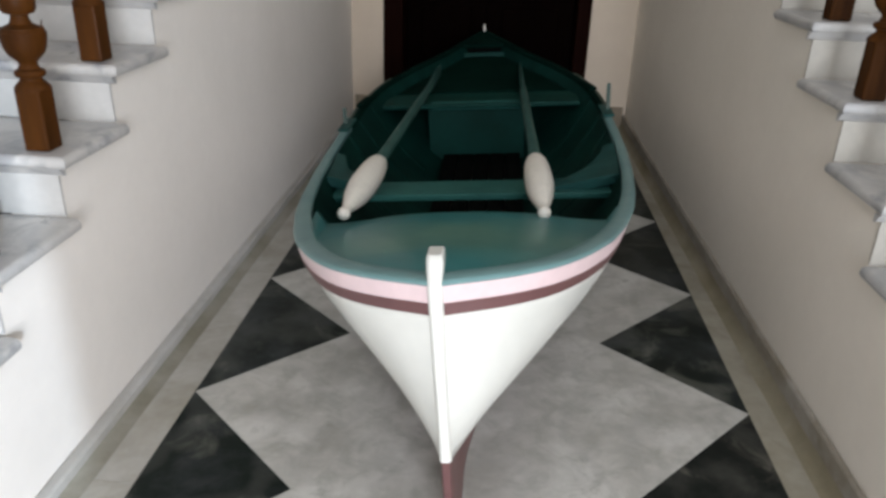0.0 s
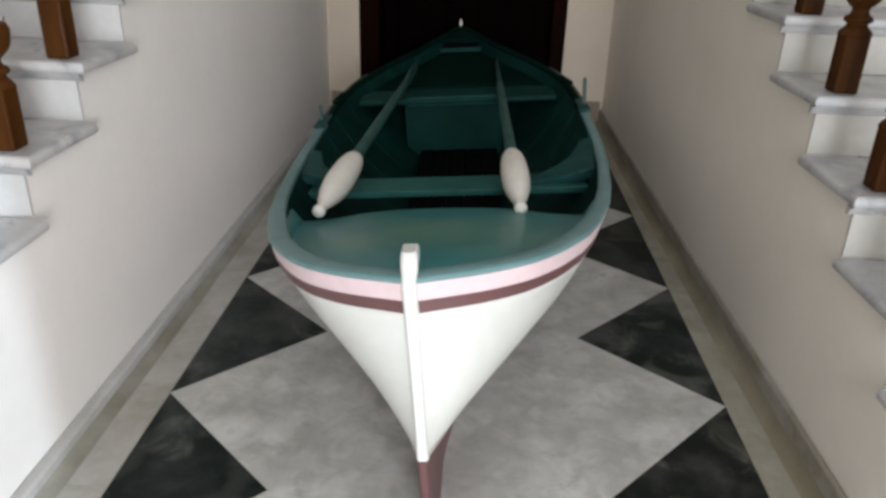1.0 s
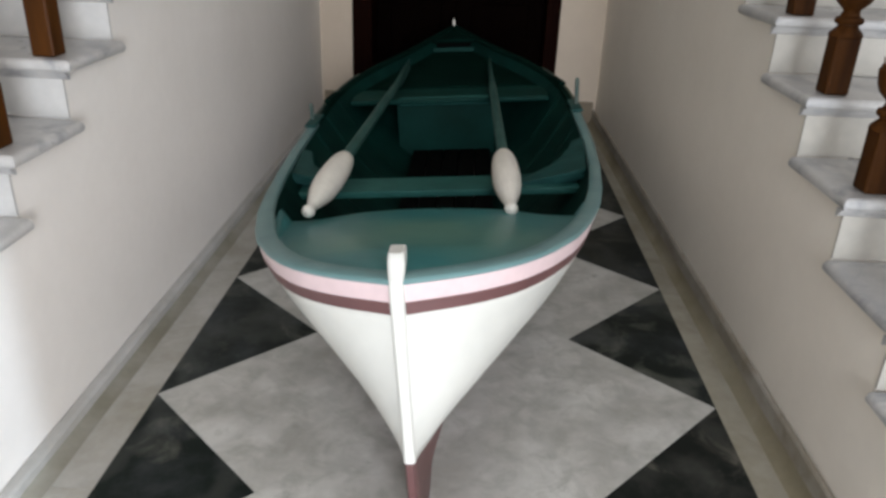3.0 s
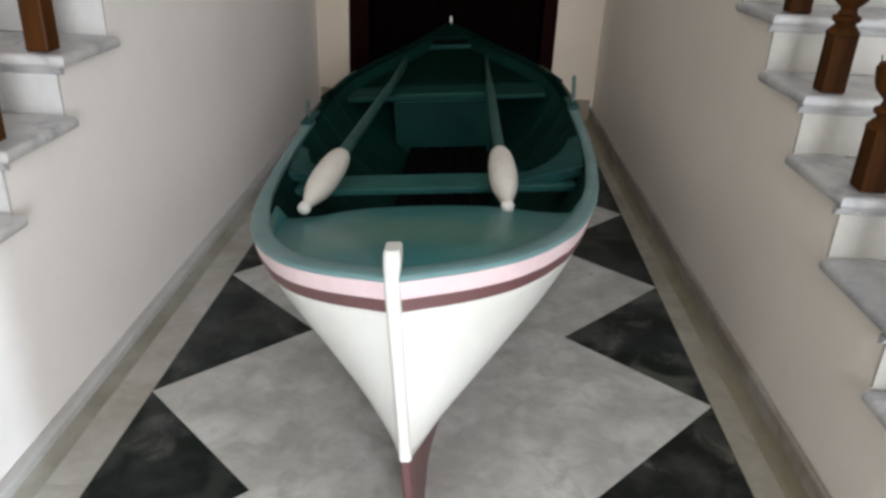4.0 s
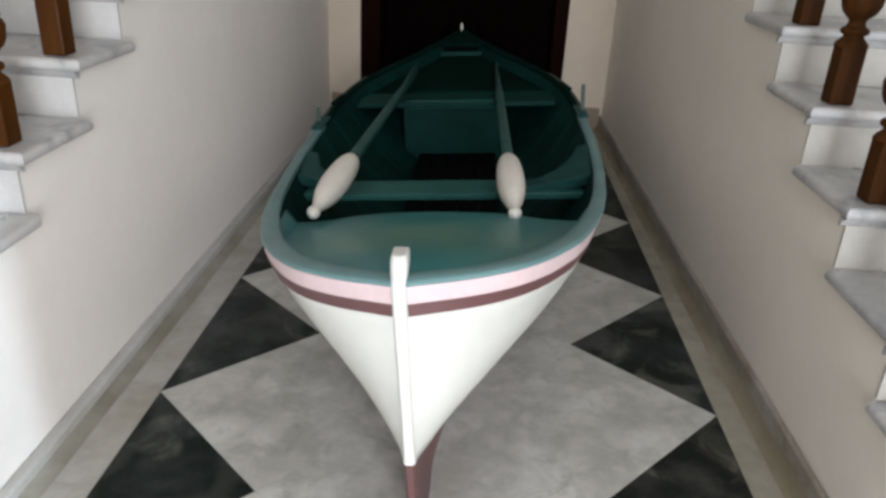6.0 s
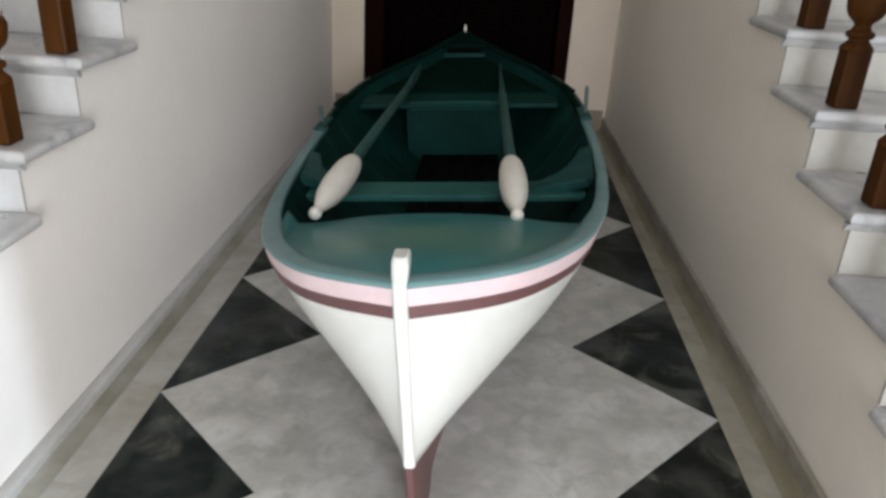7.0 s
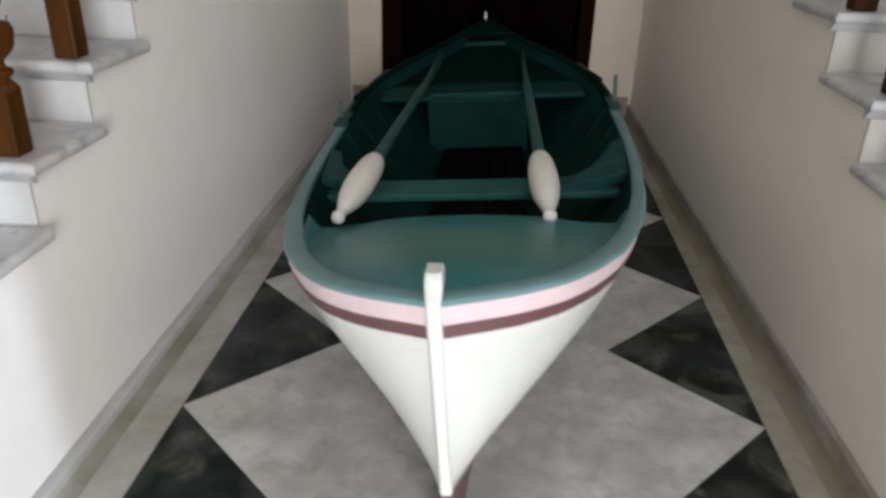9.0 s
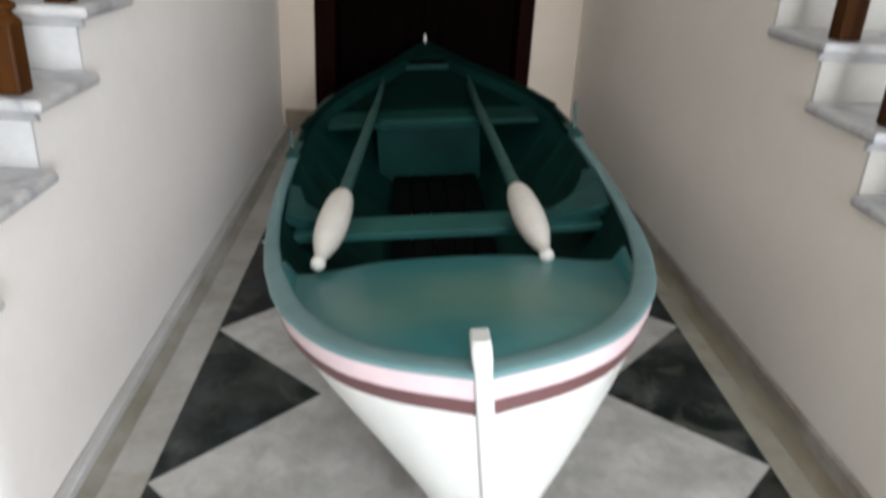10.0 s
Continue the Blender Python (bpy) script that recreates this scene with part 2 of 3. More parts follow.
def box(x0, x1, y0, y1, z0, z1, bevel=0.0, segs=2):
    bm = bmesh.new()
    bmesh.ops.create_cube(bm, size=1, matrix=Matrix.Translation(((x0 + x1) / 2, (y0 + y1) / 2, (z0 + z1) / 2)) @ Matrix.Diagonal((x1 - x0, y1 - y0, z1 - z0, 1)))
    if bevel > 0:
        bmesh.ops.bevel(bm, geom=bm.edges[:], offset=bevel, segments=segs, affect="EDGES", profile=0.5)
    return bm


def prism(points, z0, z1, bevel=0.0):
    """A flat polygon (x, y) with thickness."""
    bm = bmesh.new()
    low = [bm.verts.new((x, y, z0)) for x, y in points]
    top = [bm.verts.new((x, y, z1)) for x, y in points]
    n = len(points)
    bm.faces.new(top)
    bm.faces.new(low[::-1])
    for i in range(n):
        bm.faces.new((low[i], low[(i + 1) % n], top[(i + 1) % n], top[i]))
    bmesh.ops.recalc_face_normals(bm, faces=bm.faces[:])
    if bevel > 0:
        bmesh.ops.bevel(bm, geom=[e for e in bm.edges if e.verts[0].co.z > z1 - 1e-5 and e.verts[1].co.z > z1 - 1e-5], offset=bevel, segments=1, affect="EDGES")
    return bm


def lathe(profile, segs=24):
    """Turned about z: (radius, height) rows."""
    bm = bmesh.new()
    rings = [[bm.verts.new((r * math.cos(2 * math.pi * k / segs), r * math.sin(2 * math.pi * k / segs), z)) for k in range(segs)] for r, z in profile]
    for a, b in zip(rings, rings[1:]):
        for k in range(segs):
            bm.faces.new((a[k], a[(k + 1) % segs], b[(k + 1) % segs], b[k]))
    bm.faces.new(rings[0][::-1])
    bm.faces.new(rings[-1])
    return bm


def sheet(rows, closed=False):
    """Rows of points joined into a surface."""
    bm = bmesh.new()
    vs = [[bm.verts.new(p) for p in row] for row in rows]
    for a, b in zip(vs, vs[1:]):
        for k in range(len(a) - (0 if closed else 1)):
            q = (k + 1) % len(a)
            bm.faces.new((a[k], a[q], b[q], b[k]))
    bmesh.ops.remove_doubles(bm, verts=bm.verts[:], dist=0.0004)
    bmesh.ops.recalc_face_normals(bm, faces=bm.faces[:])
    return bm


def thing(name, label, category, group="", kind="", at=(0, 0, 0)):
    ob = new(name)
    ob.location = at
    ob.empty_display_size = 0.1
    return tagged(ob, label, category, group, kind)


# ---------- large structure ----------
WALL_W, WALL_E, BACK_Y, OUT_X, TOP = 0.949, 0.984, 5.36, 2.5, 4.6
STEPS, LEAN = 12, 0.0120                           # the east wall runs a little inwards towards the back
RISE, GOING = {-1: 0.156, 1: 0.1638}, {-1: 0.293, 1: 0.3077}
THIRD = {-1: (1.778, 0.622), 1: (1.888, 0.574)}     # the far end and the top of the third tread of each flight


def wall_x(side):
    return WALL_W if side < 0 else WALL_E


def tread_back(k, side):
    return THIRD[side][0] + GOING[side] * (k - 3)


def tread_top(k, side):
    return THIRD[side][1] + RISE[side] * (k - 3)


def lean(ob):
    """Turns a built piece of the east side with its wall."""
    for v in ob.data.vertices:
        if v.co.x < 2:
            v.co.x -= LEAN * (v.co.y - 2.1)


def structure(name, bm, mat, label, category):
    return tagged(link(name, bm, mat), label, category, kind="structure")


structure("ground", box(-6, 6, -9, 9, -0.3, -0.012), GROUT, "grey mortar bed under the marble floor", "ground")
for name, x0, x1 in (("wall_west", -OUT_X - 0.2, -OUT_X), ("wall_east", OUT_X, OUT_X + 0.2)):
    structure(name, box(x0, x1, FRONT_Y - 0.2, BACK_Y + 0.9, -0.01, TOP), PLASTER, "tall cream plastered wall of the stair hall", "wall")
structure("ceiling", box(-OUT_X - 0.2, OUT_X + 0.2, FRONT_Y - 0.2, BACK_Y + 0.9, TOP, TOP + 0.2), CEILING, "white plastered ceiling of the stair hall", "ceiling")


def holed_wall(name, y0, y1, hx0, hx1, hz, mat, label):
    bm = bmesh.new()
    for a, b, c, d in ((-OUT_X, hx0, -0.01, TOP), (hx1, OUT_X, -0.01, TOP), (hx0, hx1, hz, TOP)):
        q = box(a, b, y0, y1, c, d)
        me = bpy.data.meshes.new("joined")
        q.to_mesh(me)
        q.free()
        bm.from_mesh(me)
        bpy.data.meshes.remove(me)
    return structure(name, bm, mat, label, "wall")


holed_wall("wall_front", FRONT_Y - 0.2, FRONT_Y, DOOR_X0, DOOR_X1, DOOR_H, PLASTER, "unseen cream plastered entrance wall, its doorway placed to shape the light")
BD0, BD1, BDH = -0.735, 0.648, 2.35
holed_wall("wall_back", BACK_Y, BACK_Y + 0.35, BD0, BD1, BDH, BEIGE, "beige plastered back wall round a dark wooden door")
structure("wall_closing", box(-OUT_X, OUT_X, BACK_Y + 0.7, BACK_Y + 0.9, -0.01, TOP), PLASTER, "plain wall behind the dark door", "wall")


def flank_wall(name, side):
    """The plastered wall under one flight, stepped along its top."""
    pts = [(tread_back(-1, side) + 0.03, -0.01), (tread_back(-1, side) + 0.03, tread_top(0, side) - 0.03)]
    for k in range(0, STEPS + 1):
        pts += [(tread_back(k, side) + 0.03, tread_top(k, side) - 0.03), (tread_back(k, side) + 0.03, tread_top(k + 1, side) - 0.03)]
    pts[-1] = (BACK_Y, pts[-2][1])
    pts[-2] = (tread_back(STEPS, side) + 0.03, pts[-2][1])
    pts += [(BACK_Y, -0.01)]
    inner, outer = side * wall_x(side), side * (wall_x(side) + 0.14)
    bm = bmesh.new()
    a = [bm.verts.new((inner, y, z)) for y, z in pts]
    b = [bm.verts.new((outer, y, z)) for y, z in pts]
    bm.faces.new(a)
    bm.faces.new(b[::-1])
    for i in range(len(pts)):
        j = (i + 1) % len(pts)
        bm.faces.new((a[i], b[i], b[j], a[j]))
    bmesh.ops.remove_doubles(bm, verts=bm.verts[:], dist=0.0001)
    bmesh.ops.triangulate(bm, faces=[f for f in bm.faces if len(f.verts) > 4])
    bmesh.ops.recalc_face_normals(bm, faces=bm.faces[:])
    return structure(name, bm, PLASTER if side < 0 else EAST_PLASTER, "cream plastered wall carrying a marble stair flight", "wall")


flank_wall("wall_stair_west", -1)
lean(flank_wall("wall_stair_east", 1))


# ---------- marble stair flights ----------
def nosing_slab(y0, y1, z, side):
    """A tread with rounded front and open end; x from the open end outwards."""
    x_in, x_out = wall_x(side) - (0.045 if side < 0 else 0.025), OUT_X
    th, r = 0.031, 0.015
    bm = bmesh.new()
    arc = [(r - r * math.sin(math.pi * i / 8), -th / 2 + th / 2 * math.cos(math.pi * i / 8)) for i in range(9)]
    rings = []
    for d, dz in arc:
        rings.append([(x_in + d, y0 + d, z + dz), (x_out, y0 + d, z + dz), (x_out, y1, z + dz), (x_in + d, y1, z + dz)])
    vs = [[bm.verts.new((side * x, y, zz)) for x, y, zz in ring] for ring in rings]
    for p, q in zip(vs, vs[1:]):
        for i in range(4):
            bm.faces.new((p[i], p[(i + 1) % 4], q[(i + 1) % 4], q[i]))
    bm.faces.new(vs[0])
    bm.faces.new(vs[-1][::-1])
    bmesh.ops.recalc_face_normals(bm, faces=bm.faces[:])
    return bm


def flight(side, name):
    stair = thing("staircase", "white and grey veined marble stair flight with rounded treads", "staircase", "pair of stair flights", "structure")
    stair.name = name
    for k in range(0, STEPS + 1):
        front, back, top = tread_back(k - 1, side) - 0.012, tread_back(k, side), tread_top(k, side)
        low = tread_top(k - 1, side) if k > 0 else 0
        part("tread", nosing_slab(front, back + 0.012, top, side), STEP_MARBLE, stair, smooth=False)
        xs = sorted((side * (wall_x(side) - 0.0015), side * OUT_X))
        part("riser", box(xs[0], xs[1], front + 0.034, front + 0.0415, low, top - 0.031), PALE_RISER if side < 0 else RISER_MARBLE, stair)
        xs = sorted((side * (wall_x(side) - 0.022), side * OUT_X))
        cove = [(0.010, -0.0305), (0.013, -0.035), (0.0165, -0.0385), (0.020, -0.044), (0.026, -0.0495), (0.0345, -0.053), (0.0345, -0.0305)]
        rows = [[(x, front + d, top + dz) for d, dz in cove] for x in xs]
        bm = sheet(rows, True)
        bmesh.ops.holes_fill(bm, edges=[e for e in bm.edges if e.is_boundary])
        bmesh.ops.recalc_face_normals(bm, faces=bm.faces[:])
        part("cove_moulding", bm, STEP_MARBLE, stair, smooth=True)
    return stair


flight(-1, "staircase_west")
for step in flight(1, "staircase_east").children:
    lean(step)


# ---------- turned balusters ----------
def baluster():
    root = thing("baluster", "turned dark walnut baluster with a square base block", "baluster", "balusters of the stair flights")
    part("base_block", box(-0.030, 0.030, -0.030, 0.030, 0, 0.143, 0.00564, 2), WOOD, root)
    part("shoulder", lathe([(0.0398, 0.1407), (0.0381, 0.1472), (0.0294, 0.1570), (0.0242, 0.1619), (0.0242, 0.1676), (0.0311, 0.1710), (0.0337, 0.1775), (0.0311, 0.1840), (0.0233, 0.1873), (0.0199, 0.1963)]), WOOD, root, smooth=True)
    vase = part("vase", lathe([(0.0190, 0.1963), (0.0208, 0.2033), (0.0285, 0.2105), (0.0389, 0.2212), (0.0450, 0.2354), (0.0484, 0.2568), (0.0493, 0.2675), (0.0458, 0.2714), (0.0450, 0.2772), (0.0346, 0.2804), (0.0242, 0.2854), (0.0190, 0.2960), (0.0182, 0.3042)]), WOOD, root, smooth=True)
    hook = lathe([(0.0016, 0), (0.0016, 0.022), (0.0008, 0.024)], 6)
    bmesh.ops.rotate(hook, verts=hook.verts[:], cent=(0, 0, 0), matrix=Matrix.Rotation(radians(-14), 3, "Y"))
    bmesh.ops.translate(hook, verts=hook.verts[:], vec=(-0.044, 0, 0.272))
    part("wire_hook", hook, WOOD, vase)
    part("shaft", lathe([(0.0182, 0.3042), (0.0311, 0.3082), (0.0363, 0.3164), (0.0381, 0.3328), (0.0346, 0.3573), (0.0242, 0.4146), (0.0190, 0.4636), (0.0208, 0.4800), (0.0294, 0.4841), (0.0294, 0.4963), (0.0208, 0.5004), (0.0208, 0.5127)]), WOOD, root, smooth=True)
    part("top_block", box(-0.029, 0.029, -0.029, 0.029, 0.5127, 0.645, 0.0047, 2), WOOD, root)
    return root


first = None
for side in (-1, 1):
    for k in range(2, STEPS):
        y = tread_back(k - 1, side) + (0.058 if side < 0 else 0.061)
        m = pose(-0.990, y, tread_top(k, side), 0, 0, 180) if side < 0 else pose(1.0495 - LEAN * (y - 2.1), y, tread_top(k, side)) @ Matrix.Scale(1.05, 4)
        if first is None:
            first = baluster()
            first.matrix_basis = m
        else:
            copy_thing(first, m)


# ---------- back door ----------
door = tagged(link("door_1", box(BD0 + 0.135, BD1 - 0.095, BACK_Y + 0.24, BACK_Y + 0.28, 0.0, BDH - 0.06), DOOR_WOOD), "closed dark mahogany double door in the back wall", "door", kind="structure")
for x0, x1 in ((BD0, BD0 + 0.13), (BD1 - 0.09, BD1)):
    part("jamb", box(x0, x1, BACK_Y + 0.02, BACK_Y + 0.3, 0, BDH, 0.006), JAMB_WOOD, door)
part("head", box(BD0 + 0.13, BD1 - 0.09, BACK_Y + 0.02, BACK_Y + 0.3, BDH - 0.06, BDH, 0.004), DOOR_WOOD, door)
mid = (BD0 + BD1) / 2
for x0, x1 in ((BD0 + 0.14, mid - 0.004), (mid + 0.004, BD1 - 0.10)):
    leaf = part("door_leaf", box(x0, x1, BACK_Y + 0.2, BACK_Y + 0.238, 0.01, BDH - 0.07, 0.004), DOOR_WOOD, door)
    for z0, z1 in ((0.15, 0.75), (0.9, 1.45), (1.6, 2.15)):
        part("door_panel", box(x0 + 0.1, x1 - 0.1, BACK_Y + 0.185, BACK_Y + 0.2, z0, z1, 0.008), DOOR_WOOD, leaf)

# ---------- the boat ----------
BX = 0.021                       # centre line
KEEL = 0.05
boat = thing("rowing_boat", "small wooden rowing boat, white hull, pink and maroon bands, sea-green inside", "rowing boat", at=(BX, 3.2, 0))
boat.rotation_euler = (0, radians(-4.3), radians(0.4))      # it heels a little, unpropped
RAIL_Y = [1.472, 1.484, 1.496, 1.515, 1.538, 1.567, 1.608, 1.652, 1.725, 1.848, 1.98, 2.18, 2.39, 2.70, 3.0, 3.3, 3.55, 3.75, 3.9, 4.05, 4.17, 4.3, 4.42, 4.65, 4.8, 4.92, 5.05]
BS = [0.008, 0.032, 0.056, 0.098, 0.139, 0.180, 0.227, 0.264, 0.312, 0.374, 0.419, 0.471, 0.509, 0.549, 0.574, 0.585, 0.587, 0.583, 0.570, 0.543, 0.512, 0.458, 0.398, 0.252, 0.165, 0.093, 0.008]


def smoothstep_table():
    """Half breadth at the rail over the boat's length, eased."""
    g = np.linspace(0, 1, 801)
    v = np.interp(1.472 + 3.578 * g, RAIL_Y, BS)
    for _ in range(10):
        w = v.copy()
        w[1:-1] = (v[:-2] + 2 * v[1:-1] + v[2:]) / 4
        v = w
    return g, v


GU, GB = smoothstep_table()


def breadth(u):
    return float(np.interp(u, GU, GB))


def sheer(u):
    y = 1.45 + 3.58 * u
    return 0.48 + 0.19 * ((y - 3.27) / 1.8) ** 2


def stem_y(z):
    return 1.42 + (z - 0.30) * 0.135 if z > 0.30 else 1.42 + ((0.30 - z) / 0.26) ** 2 * 0.24


def stern_y(z):
    return 5.05 - 0.22 * max(0, (0.66 - z) / 0.6) ** 2


def hull(u, z, off=0.0):
    """Half breadth and y of the hull's skin at a height."""
    zs = sheer(u)
    low = KEEL + 0.21 * max(0.0, 1 - u / 0.32) ** 1.3
    t = min(1.0, max(0.0, (z - low) / (zs - low)))
    aft = max(0.0, 1 - (1 - u) / 0.35)
    w = min(1.0, max(0.0, (0.45 - u) / 0.33))
    flare = 1 - (1 - t) ** 1.5
    full = t ** (0.46 + 0.45 * aft)
    x = 0.008 + (breadth(u) - 0.008) * (w * flare + (1 - w) * full)
    y = stem_y(z) * (1 - u) + stern_y(z) * u
    return max(0.004, x - off), y


STATIONS = [0.5 - 0.5 * math.cos(math.pi * i / 72) for i in range(73)]


def hull_strip(name, top, bottom, n, mat, off=0.0, label="", thick=0.0):
    for s in (-1, 1):
        rows = []
        for j in range(n + 1):
            row = []
            for u in STATIONS:
                z = top(u) + (bottom(u) - top(u)) * j / n
                x, y = hull(u, z, off)
                row.append((s * x, y - 3.2, z))
            rows.append(row)
        ob = part(name, sheet(rows), mat, boat, label, True)
        if thick:
            md = ob.modifiers.new("thickness", "SOLIDIFY")
            md.thickness, md.offset = thick, 0


def waterline(u):
    return 0.20 + 0.10 * max(0.0, 1 - u / 0.45) ** 1.5


def hull_band(name, rows_of, mat, label):
    """A flat band on the skin from (drop below the rail, how far proud) rows."""
    for s in (-1, 1):
        rows = []
        for drop, proud in rows_of:
            row = []
            for u in STATIONS:
                z = sheer(u) - drop
                x, y = hull(u, z, -proud)
                row.append((s * x, y - 3.2, z))
            rows.append(row)
        part(name, sheet(rows), mat, boat, label, True)


hull_band("sheer_strake", ((0.002, 0.004), (0.022, 0.005), (0.040, 0.005), (0.0405, 0.0)), PINK, "pale pink band under the rail")
hull_band("rubbing_band", ((0.0395, 0.0), (0.040, 0.007), (0.053, 0.007), (0.0645, 0.007), (0.066, 0.0)), MAROON, "maroon band below the pink one")
hull_strip("topside", lambda u: sheer(u) - 0.057, waterline, 14, WHITE_PAINT, 0.0, "smooth white painted side", 0.006)
hull_strip("bottom", waterline, lambda u: KEEL, 8, MAROON, 0.001, "maroon painted bottom")
hull_strip("inner_skin", lambda u: sheer(u) - 0.004, lambda u: KEEL + 0.05, 14, INNER_SHADE_GREEN, 0.022, "green painted inside, darkened for the shade in the hull")


def smooth_width(u):
    """The rail narrows from the bow to amidships."""
    f = min(1.0, max(0.0, (u - 0.1) / 0.22))
    return 1.0 - 0.32 * f * f * (3 - 2 * f)


def side_line(off, dz, u0=0.0, u1=1.0, s=1, n=90):
    """Points along the rail, moved sideways by off."""
    pts = []
    for i in range(n + 1):
        u = u0 + (u1 - u0) * (0.5 - 0.5 * math.cos(math.pi * i / n))
        y = stem_y(sheer(u)) * (1 - u) + stern_y(sheer(u)) * u
        pts.append(Vector((breadth(u), y - 3.2, sheer(u) + dz)))
    out = []
    for i, p in enumerate(pts):
        d = (pts[min(i + 1, n)] - pts[max(i - 1, 0)])
        d.z = 0
        d.normalize()
        nrm = Vector((d.y, -d.x, 0))
        w = smooth_width(u0 + (u1 - u0) * (0.5 - 0.5 * math.cos(math.pi * i / n)))
        q = p + nrm * (off * w if off < -0.01 else off)
        out.append((s * max(q.x, 0.003), q.y, q.z))
    return out


def rail(s, u0, u1):
    prof = [(0.005, -0.004), (0.007, 0.0), (0.005, 0.004), (0.0, 0.007), (-0.03, 0.007), (-0.042, 0.003), (-0.046, -0.006), (-0.042, -0.016), (-0.02, -0.018)]
    rows = [side_line(o, dz, u0, u1, s) for o, dz in prof]
    rows.append(rows[0])
    return sheet(rows)


for s in (-1, 1):
    # Past this station the fading light on the rail is put into its colour.
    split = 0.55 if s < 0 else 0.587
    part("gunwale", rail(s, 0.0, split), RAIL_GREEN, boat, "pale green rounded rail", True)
    part("aft_gunwale", rail(s, split, 1.0), STERN_SHADE_GREEN, boat, "rail towards the stern, darkened for the dimmer light", True)
    # Added strip: the thin lit rim of the rail, painted pale.
    edge = [side_line(o, dz, split, 0.77, s) for o, dz in ((0.008, -0.012), (0.011, -0.004), (0.009, 0.007), (0.003, 0.0105), (-0.006, 0.010), (-0.006, 0.004), (0.004, -0.012))]
    part("rail_edge", sheet(edge + edge[:1]), LIT_EDGE, boat, "thin outer rail strip, its lit rim put into the colour", True)


def stem_post(pts, w):
    """A post along the centre line from (y front, y aft, z) rows."""
    rows = []
    for yf, ya, z, ww in pts:
        rows.append([(-ww, ya - 3.2, z), (-ww, yf - 3.2 + 0.006, z), (-ww * 0.6, yf - 3.2, z), (ww * 0.6, yf - 3.2, z), (ww, yf - 3.2 + 0.006, z), (ww, ya - 3.2, z)])
    bm = bmesh.new()
    vs = [[bm.verts.new(p) for p in r] for r in rows]
    for a, b in zip(vs, vs[1:]):
        for k in range(6):
            bm.faces.new((a[k], a[(k + 1) % 6], b[(k + 1) % 6], b[k]))
    bm.faces.new(vs[0])
    bm.faces.new(vs[-1])
    bmesh.ops.recalc_face_normals(bm, faces=bm.faces[:])
    bmesh.ops.bevel(bm, geom=bm.edges[:], offset=0.002, segments=1, affect="EDGES")
    return bm


zs = [0.30 + 0.03 * i for i in range(13)]
part("stem_post", stem_post([(stem_y(z) - 0.014, stem_y(z) + 0.03, z, 0.0105 + 0.012 * (z - 0.3) + 0.0025 * math.exp(-(z - 0.3) / 0.05)) for z in zs] + [(1.463, 1.512, 0.68, 0.0145), (1.476, 1.53, 0.695, 0.0165), (1.488, 1.542, 0.714, 0.0165), (1.496, 1.54, 0.722, 0.0145)], 0.017), WHITE_PAINT, boat, "white stem post standing above the rail")


def forefoot():
    """The foot of the stem, spreading aft and upwards into the bottom planks."""
    rows = []
    for i in range(15):
        z = 0.302 * i / 14
        f = z / 0.302
        front, reach, flare = 1.407 + 0.09 * (1 - f) ** 2, 0.25 + 0.10 * f, 0.010 + 0.095 * f ** 1.35
        ring = [(0.0065, 0.0), (0.0105, 0.007), (0.0115, 0.05)] + [(0.0115 + (flare - 0.0115) * max(0.0, k / 6) ** 1.7 if flare > 0.0115 else 0.0112, 0.05 + (reach - 0.05) * k / 6) for k in range(1, 7)]
        rows.append([(-x, front + d - 3.2, z) for x, d in ring[::-1]] + [(x, front + d - 3.2, z) for x, d in ring])
    bm = sheet(rows, True)
    bmesh.ops.holes_fill(bm, edges=[e for e in bm.edges if e.is_boundary])
    bmesh.ops.recalc_face_normals(bm, faces=bm.faces[:])
    return bm


part("forefoot", forefoot(), MAROON, boat, "maroon forefoot below the stem", True)
zs = [0.0 + 0.04 * i for i in range(17)]
part("stern_post", stem_post([(stern_y(max(z, KEEL)) + 0.02, stern_y(max(z, KEEL)) - 0.03, z, 0.015) for z in zs], 0.015), STERN_SHADE_GREEN, boat)
part("stern_tip", stem_post([(5.06, 5.035, 0.64, 0.008), (5.062, 5.035, 0.66, 0.0075), (5.06, 5.04, 0.69, 0.006), (5.058, 5.046, 0.703, 0.003)], 0.012), IVORY, boat, "white tip of the stern post")
part("keel", box(-0.012, 0.012, 1.664 - 3.2, stern_y(KEEL) - 3.2, 0.0, KEEL + 0.02, 0.003, 1), MAROON, boat)


def deck_sheet(u0, u1, drop0, drop1, crown, mat, name, inset, label, n=26, dip=0.0, lift=0.0):
    """A cambered deck between two stations."""
    rows = []
    for i in range(n + 1):
        f = i / n
        u = u0 + (u1 - u0) * f
        drop = drop0 + (drop1 - drop0) * f
        z = sheer(u) - drop
        x, y = hull(u, z, inset)
        row = []
        for j in range(33):
            v = j / 16 - 1
            row.append((x * v, y - 3.2, z + crown * min(1, x / 0.3) * (1 - v * v) + lift * f * f * abs(v) ** 44 - dip * f ** 6 * math.exp(-((abs(v) - 0.72) / 0.16) ** 2)))
        rows.append(row)
    ob = part(name, sheet(rows), mat, boat, label, True)
    md = ob.modifiers.new("thickness", "SOLIDIFY")
    md.thickness, md.offset = 0.022, -1
    return ob


deck_sheet(0.006, 0.249, 0.0, 0.081, 0.039, GREEN, "fore_deck", 0.008, "sea-green fore deck, lighter in the middle", dip=0.006, lift=0.05)
